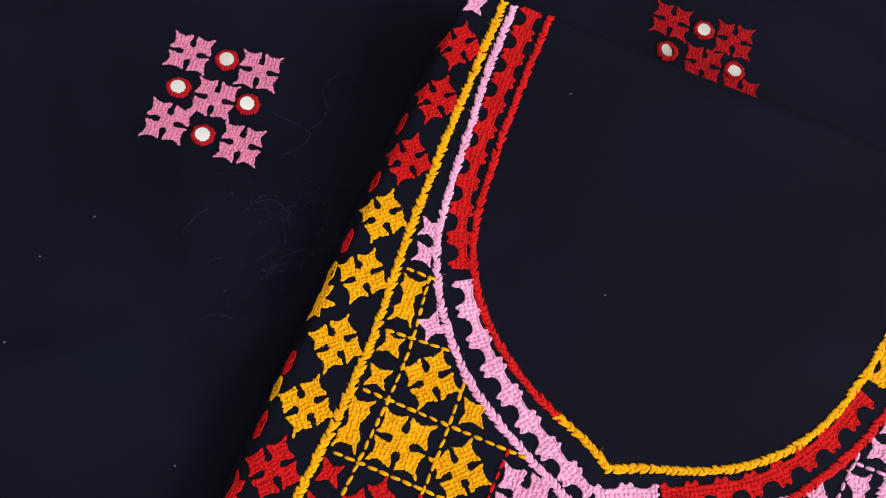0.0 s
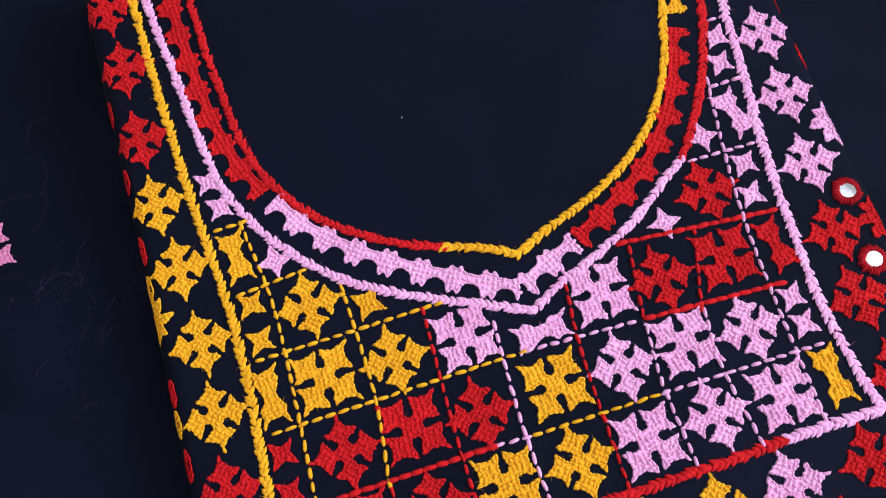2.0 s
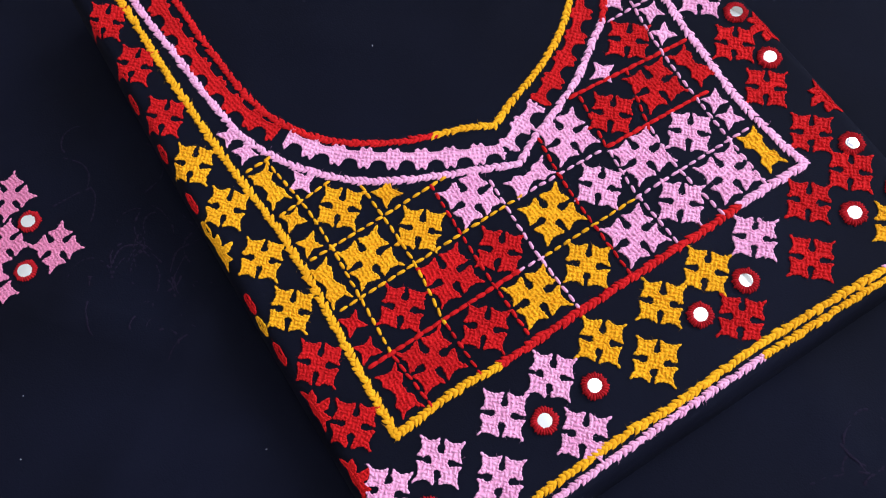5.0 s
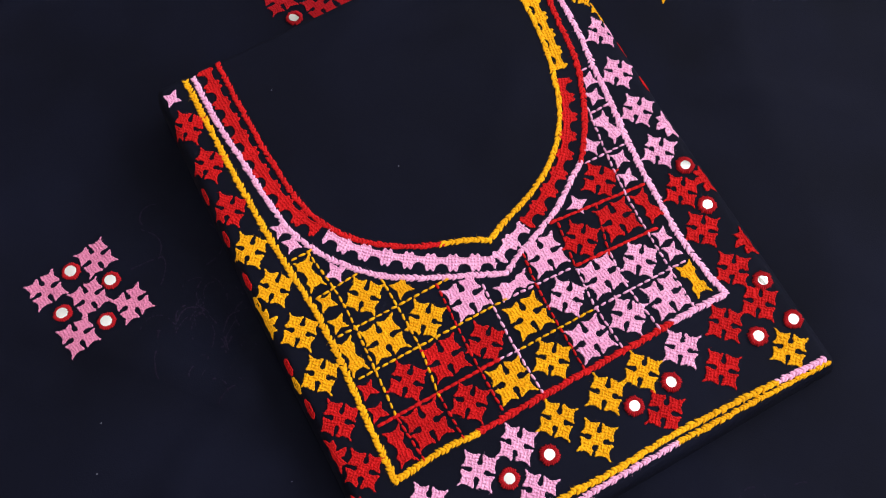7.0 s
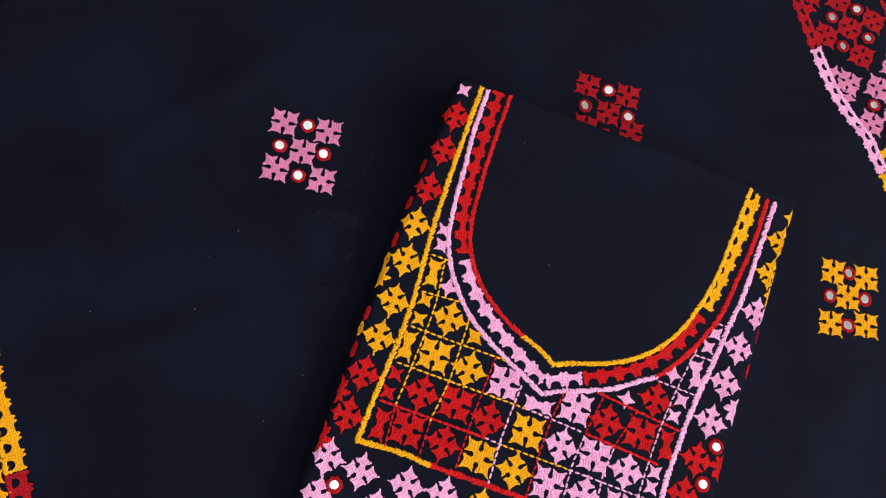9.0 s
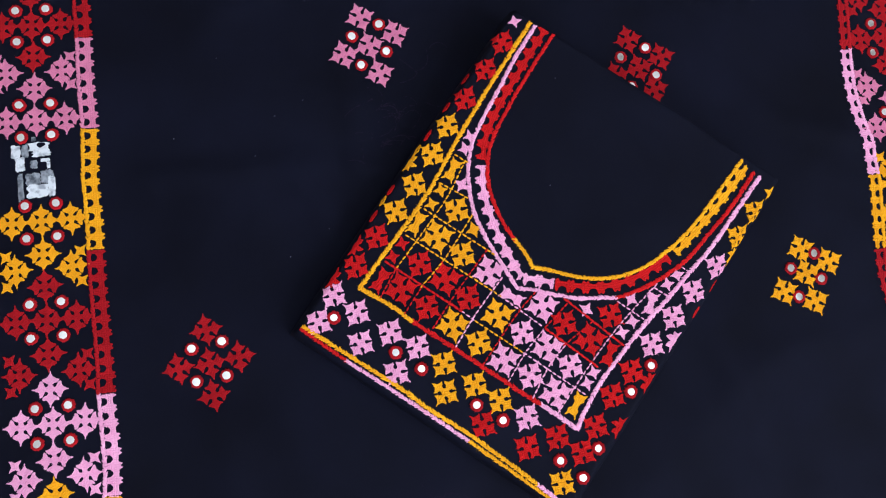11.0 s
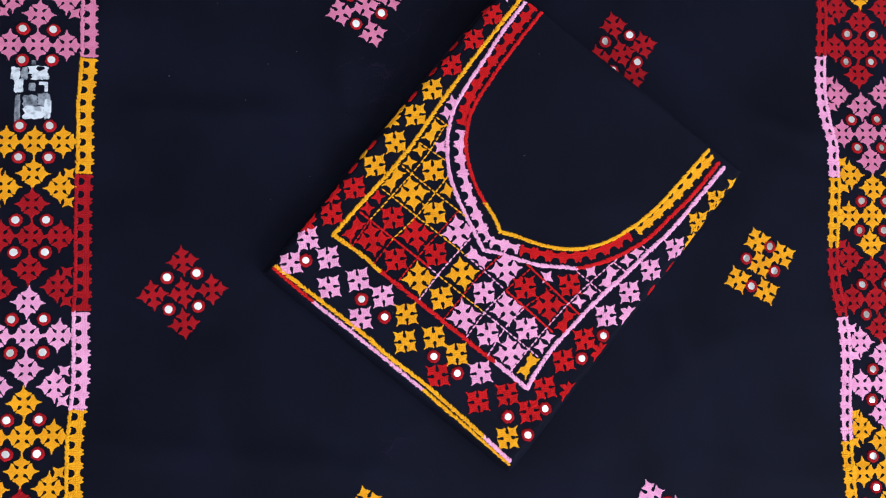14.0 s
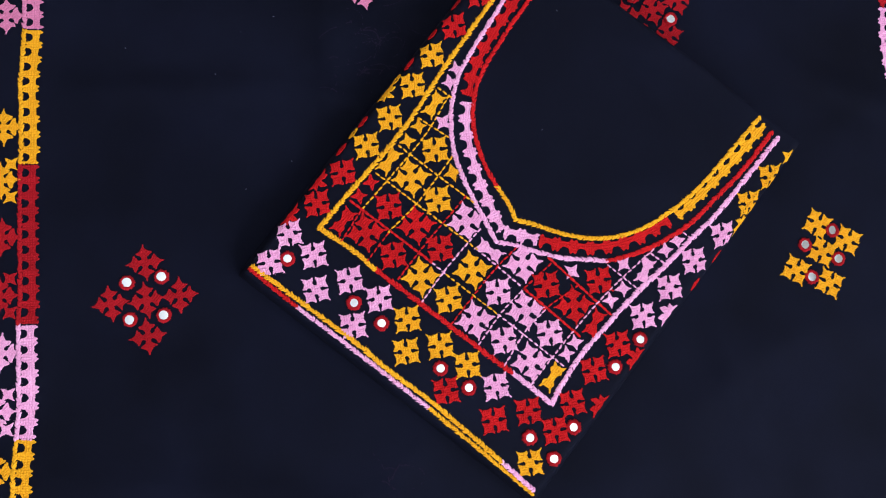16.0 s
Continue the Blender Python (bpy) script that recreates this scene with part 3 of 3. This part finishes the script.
for hue, x, y, turn in (("y", 10, 134, 6), ("y", 9, 77, 0), ("r", 9, 18, 0), ("r", 211, 70, 4), ("p", 220, 127, 10), ("y", 208, 17, 0), ("p", 113, 67, 90)):
    stitch_figure(YOKE, upper, "glass", BAR, hue, x, y, turn)

# ---- yoke: figures round the field ----
for hue, spots in (
        ("r", ((-15, 258), (-14, 228), (-15, 195), (-14, 48), (-15, 17))),
        ("y", ((-15.1, 165.2), (-12.3, 136.4), (-10.9, 104.6), (-12, 76))),
        ("p", ((254.6, 188), (247, 157), (243, 128), (238.5, 97.0))),
        ("r", ((235.1, 67.6), (231.1, 40.4), (231.9, 10.4), (233, -14), (207.9, -14.4), (190.7, -35.4), (148.3, -39.0))),
        ("y", ((260, 250), (258, 222), (231, -45), (92.9, -13.0), (106.7, -33.0), (124.9, -14.2), (150.1, -13.8))),
        ("p", ((-18, -14), (-16, -40), (7, -16), (24, -36), (40, -15), (66.5, -13.2), (63, -41), (177.1, -14.0)))):
    for x, y in spots:
        stitch_figure(YOKE, upper, "cross", 18.5, hue, x, y, 45)
for hue, x, y, turn in (("y", -29, 120, -90), ("r", -28, 32, -90), ("r", -29, -2, -90), ("p", 256, 110, 90), ("r", 255, 67, 90), ("r", 252, 21, 90), ("y", 267, 204, 90)):
    stitch_figure(YOKE, upper, "half", 20.0, hue, x, y, turn)
for hue, x, y in (("r", -27, 149), ("r", -28, 90), ("r", -28, 62), ("r", 264, 172), ("r", 261.5, 143), ("r", -27, 180), ("r", -27, 212), ("y", -29, 78), ("y", -28, 133)):
    stitch_figure(YOKE, upper, "oval", 11.5, hue, x, y)
for x, y in ((-7, -30), (53, -27), (79, -27), (135, -28), (161, -27), (220, -30), (243, -4), (244, -32), (243, 52), (247, 81)):
    mirror(YOKE, upper, x, y)

# ---- lower cloth: loose clusters of five crosses and four mirrors ----
CL = 19.4


def cluster(hue, spots, turn, mirrors):
    for x, y in spots:
        stitch_figure(CLOTH, on_lower, "cross", CL, hue, x, y, turn)
    for x, y in mirrors:
        mirror(CLOTH, on_lower, x, y, 3.7, 6.0, -0.11)


cluster("d", ((-139, 215), (-104, 220), (-117, 197), (-131, 176), (-95, 180)), 8, ((-121, 219), (-135, 195), (-101, 201), (-113, 177)))
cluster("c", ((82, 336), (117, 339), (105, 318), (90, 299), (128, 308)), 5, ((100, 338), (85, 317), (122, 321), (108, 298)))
cluster("y", ((320, 252), (348, 256), (336, 235), (326, 209), (355, 217)), 8, ((333, 255), (321, 231), (350, 238), (340, 212)))
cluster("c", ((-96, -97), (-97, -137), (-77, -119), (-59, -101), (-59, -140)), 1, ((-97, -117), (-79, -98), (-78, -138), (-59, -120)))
cluster("y", ((166, -165), (172, -200), (190, -180), (206, -158), (212, -193)), 10, ((186, -161), (169, -182), (209, -176), (192, -197)))
cluster("p", ((373, -6), (404, -1), (391, -22), (379, -44), (411, -38)), 8, ((390, -2), (375, -25), (407, -20), (395, -43)))

cluster("y", ((-141, 403), (-170, 395), (-160, 421)), 8, ((-156, 398), (-147, 424)))

# ---- lower cloth: the embroidered bands ----
TURN = math.degrees(math.atan2(DU.y, DU.x))


def band(origin, sides, centre, first, period, units, triangles, lo_hi_skip):
    where = on_lower
    for u0, hue in units:
        for du, v in ((0, 0), (-1, 0), (1, 0), (0, -1), (0, 1)):
            u, w = u0 + du * period / 3, centre + v * 25
            if lo_hi_skip[0] < u < lo_hi_skip[1]:
                continue
            x, y = band_point(origin, u, w)
            stitch_figure(CLOTH, where, "full", 20.0, hue, x, y, TURN + 45)
        for su in (-1, 1):
            for sv in (-1, 1):
                x, y = band_point(origin, u0 + su * 14.5, centre + sv * 13.0)
                mirror(CLOTH, where, x, y, 3.5, 5.9, -0.08)
    for u0, hue in triangles:
        for sv in (-1, 1):
            v = centre + sv * 25
            for kind, size, du, dv, turn in (("full", 19.5, 0, -1.5, 45), ("star", 9.0, -13, 6, 0), ("star", 9.0, 13, 6, 0)):
                x, y = band_point(origin, u0 + du, v + sv * dv)
                stitch_figure(CLOTH, where, kind, size, hue, x, y, TURN + turn)
    for v, out, reach, runs in sides:
        for u0, u1, hue in runs:
            n = max(2, int((u1 - u0) / 25) + 1)
            us = [u0 + (u1 - u0) * k / n for k in range(n + 1)]
            plait(CLOTH, where, [band_point(origin, u, v + 1.5 * noise2(u, v, 60, 4)) for u in us], hue, 3.4, 2.4)
            ladder(CLOTH, where, [band_point(origin, u, v + out * reach / 2 + out * 1.2 + 1.5 * noise2(u, v, 60, 4)) for u in us], hue, reach, 12.0, 1 if out > 0 else -1)


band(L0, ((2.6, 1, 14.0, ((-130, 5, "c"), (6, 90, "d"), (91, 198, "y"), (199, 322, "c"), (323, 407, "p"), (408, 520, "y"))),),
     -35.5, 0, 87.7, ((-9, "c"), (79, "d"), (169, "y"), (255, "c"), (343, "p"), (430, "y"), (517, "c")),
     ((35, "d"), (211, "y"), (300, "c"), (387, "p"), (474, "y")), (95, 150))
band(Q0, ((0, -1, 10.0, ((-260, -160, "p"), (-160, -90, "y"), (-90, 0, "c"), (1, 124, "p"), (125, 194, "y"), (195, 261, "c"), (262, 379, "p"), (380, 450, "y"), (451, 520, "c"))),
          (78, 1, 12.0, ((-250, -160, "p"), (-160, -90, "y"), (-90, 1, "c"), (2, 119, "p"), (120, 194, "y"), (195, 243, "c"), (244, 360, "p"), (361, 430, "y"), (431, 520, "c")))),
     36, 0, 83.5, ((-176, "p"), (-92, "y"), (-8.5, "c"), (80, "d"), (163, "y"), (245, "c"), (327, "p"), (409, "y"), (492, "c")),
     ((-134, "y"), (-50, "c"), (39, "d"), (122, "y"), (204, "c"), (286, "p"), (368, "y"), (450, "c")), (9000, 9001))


# ---- white sheet below ----
def sheet():
    verts, faces = [], []
    xs, ys = axis(-1.7, 1.62, 0.06), axis(-1.7, 1.7, 0.06)
    for x in xs:
        for y in ys:
            verts.append((x, y, -0.006 + 0.004 * noise.noise(Vector((x * 4, y * 4, 2)))))
    m = len(ys)
    for i in range(len(xs) - 1):
        for j in range(m - 1):
            k = i * m + j
            faces.append((k, k + m, k + m + 1, k + 1))
    ob = new("bed_sheet", mesh_of("bed_sheet", verts, faces, SHEET))
    so = ob.modifiers.new("thickness", "SOLIDIFY")
    so.thickness, so.offset = 0.03, -1
    return tagged(ob, "plain white cotton sheet under the black cloth", "sheet")


sheet()


# ---- sticker on the embroidered band: unreadable pale blocks on a clear film ----
def film_material(name, a, b, lo, hi):
    m, n, l, p = nodes_of(name, 0.4, 0.35)
    no = n.new("ShaderNodeTexNoise")
    no.inputs["Scale"].default_value, no.inputs["Detail"].default_value = 170, 4
    l.new(n.new("ShaderNodeTexCoord").outputs["Object"], no.inputs["Vector"])
    r = ramp_between(n, l, no.outputs["Fac"], a, b)
    r.color_ramp.elements[0].position, r.color_ramp.elements[1].position = lo, hi
    l.new(r.outputs[0], p.inputs["Base Color"])
    return m


PALE = film_material("pale_print", (0.30, 0.33, 0.38), (0.66, 0.70, 0.75), 0.36, 0.52)
GREY = film_material("grey_print", (0.05, 0.06, 0.08), (0.32, 0.35, 0.40), 0.36, 0.62)


def sticker():
    base = new("sticker")
    rng = random.Random(4)
    for u0, u1, v0, v1, pale in ((100, 112, -58, -50, 1), (111, 124, -55, -47, 1), (100, 112, -49, -43, 0), (99, 107, -43, -25, 1), (105, 112, -40, -24, 1),
                                 (115, 122, -42, -36, 0), (114, 117, -33, -25, 1), (117, 123, -28, -25, 1), (126, 137, -47, -34, 0), (124, 136, -34, -23, 0),
                                 (130, 148, -28, -22, 1), (136, 148, -46, -28, 1), (126, 150, -54, -49, 0), (94, 98, -40, -36, 0)):
        n, out = 28, []
        for k in range(n):
            a = 2 * math.pi * k / n
            cx, cy = math.cos(a), math.sin(a)
            f = min(1 / max(abs(cx), abs(cy)), 1.3) * (1.0 + rng.uniform(-0.16, 0.10))
            out.append(((u0 + u1) / 2 + (u1 - u0) / 2 * cx * f, (v0 + v1) / 2 + (v1 - v0) / 2 * cy * f))
        top = 0.42 if pale else 0.36
        verts = []
        for z in (0.05, top):
            for u, v in out:
                x, y = band_point(L0, u, v)
                verts.append((x * MM, y * MM, (lower(x, y) + z) * MM))
        faces = [tuple(range(n, 2 * n))] + [(k, (k + 1) % n, n + (k + 1) % n, n + k) for k in range(n)]
        me = mesh_of("print_block", verts, faces, PALE if pale else GREY, False)
        part("print_block", me, base, "smudged pale block" if pale else "smudged dark grey block")
    return tagged(base, "worn pale grey sticker with smudged print on the cloth", "sticker")


sticker()

# ---- lint and faded marks ----
LINT = plaster_material("lint_white", (0.25, 0.25, 0.25), (0.5, 0.5, 0.5), 300)
FADED, _n, _l, _p = nodes_of("faded_mark", 0.9, 0.05)
_p.inputs["Base Color"].default_value = (0.014, 0.010, 0.022, 1)


SPECKS_TOP = ((90, 169), (43, 256))
SPECKS_LOW = ((-139, 120), (-152, 94), (-146, 54), (-55, 34), (-70, -5), (-225, 110), (-214, 28))
MARKS = ((-64, 13, 137, 19, 34), (-68, 6, 202, 10, 4), (155, 16, -116, 7, 8))


def speck(x, y, where):
    rng = random.Random(int(x * 7 + y))
    verts, faces = [], []
    q = Vector((x, y))
    for _ in range(3):
        d = Vector((rng.uniform(-1, 1), rng.uniform(-1, 1))) * 0.5
        strand(verts, faces, where, q - d, q + d, 0.4, 0.3, 0.1)
    ob = new("lint_speck", mesh_of("lint_speck", verts, faces, LINT))
    return tagged(ob, "tiny white speck of lint on black cotton", "lint", "lint on the cloth")


for x, y in SPECKS_TOP:
    speck(x, y, upper)
for x, y in SPECKS_LOW:
    speck(x, y, on_lower)


def faded_marks():
    """Faint violet traces of an old drawing on the lower cloth."""
    rng = random.Random(21)
    verts, faces = [], []
    for mx, wx, my, wy in [m[:4] for m in MARKS for _ in range(m[4])]:
        p = Vector((rng.gauss(mx, wx), rng.gauss(my, wy)))
        a, bend = rng.uniform(0, 6.28), rng.uniform(-0.35, 0.35)
        for _ in range(rng.randrange(5, 16)):
            q = p + Vector((math.cos(a), math.sin(a))) * 2.6
            if rng.random() < 0.8:
                strand(verts, faces, on_lower, p, q, rng.uniform(0.4, 1.3), 0.05, 0.02, BLUNT)
            p, a = q, a + bend + rng.uniform(-0.25, 0.25)
    me = mesh_of("faded_mark", verts, faces, FADED)
    return tagged(part("faded_mark", me, CLOTH, "faint violet traces of drawing"), kind="stuff")


faded_marks()

# ---- thin grey selvage along the spread cloth's edge ----
GAUZE = plaster_material("grey_selvage", (0.018, 0.019, 0.022), (0.085, 0.088, 0.095), 45)


def selvage():
    verts, faces = [], []
    us = axis(-243, 300, 6)
    for u in us:
        for k in range(4):
            v = 123 + k * 2.2 + 6 * noise2(u, 0, 60, 9.0) + (1.5 * noise2(u, 0, 14, 2.0) if k == 3 else 0)
            p = Vector(Q0) + DU * u + DN * v
            verts.append((p.x * MM, p.y * MM, (lower(p.x, p.y) + 0.5 - 0.25 * k) * MM))
    for i in range(len(us) - 1):
        for k in range(3):
            a = i * 4 + k
            faces.append((a, a + 4, a + 5, a + 1))
    part("selvage", mesh_of("selvage", verts, faces, GAUZE), CLOTH, "thin grey woven selvage")


selvage()

# ---- second cloth lying beside, under the edge of the first ----
def under_cloth():
    verts, faces = [], []
    us, vs = axis(92, 900, 14), axis(60, 420, 14)
    for u in us:
        for v in vs:
            x, y = band_point(Q0, u + 5 * noise2(v, 0, 50, 3.0), v)
            verts.append((x * MM, y * MM, (-1.9 + 0.6 * noise2(x, y, 90, 6.0)) * MM))
    m = len(vs)
    for i in range(len(us) - 1):
        for j in range(m - 1):
            k = i * m + j
            faces.append((k, k + m, k + m + 1, k + 1))
    ob = new("plain_cloth", mesh_of("plain_cloth", verts, faces, BLACK))
    so = ob.modifiers.new("thickness", "SOLIDIFY")
    so.thickness, so.offset = 0.0008, -1
    return tagged(ob, "plain black cotton cloth beside the embroidered one", "cloth")


under_cloth()
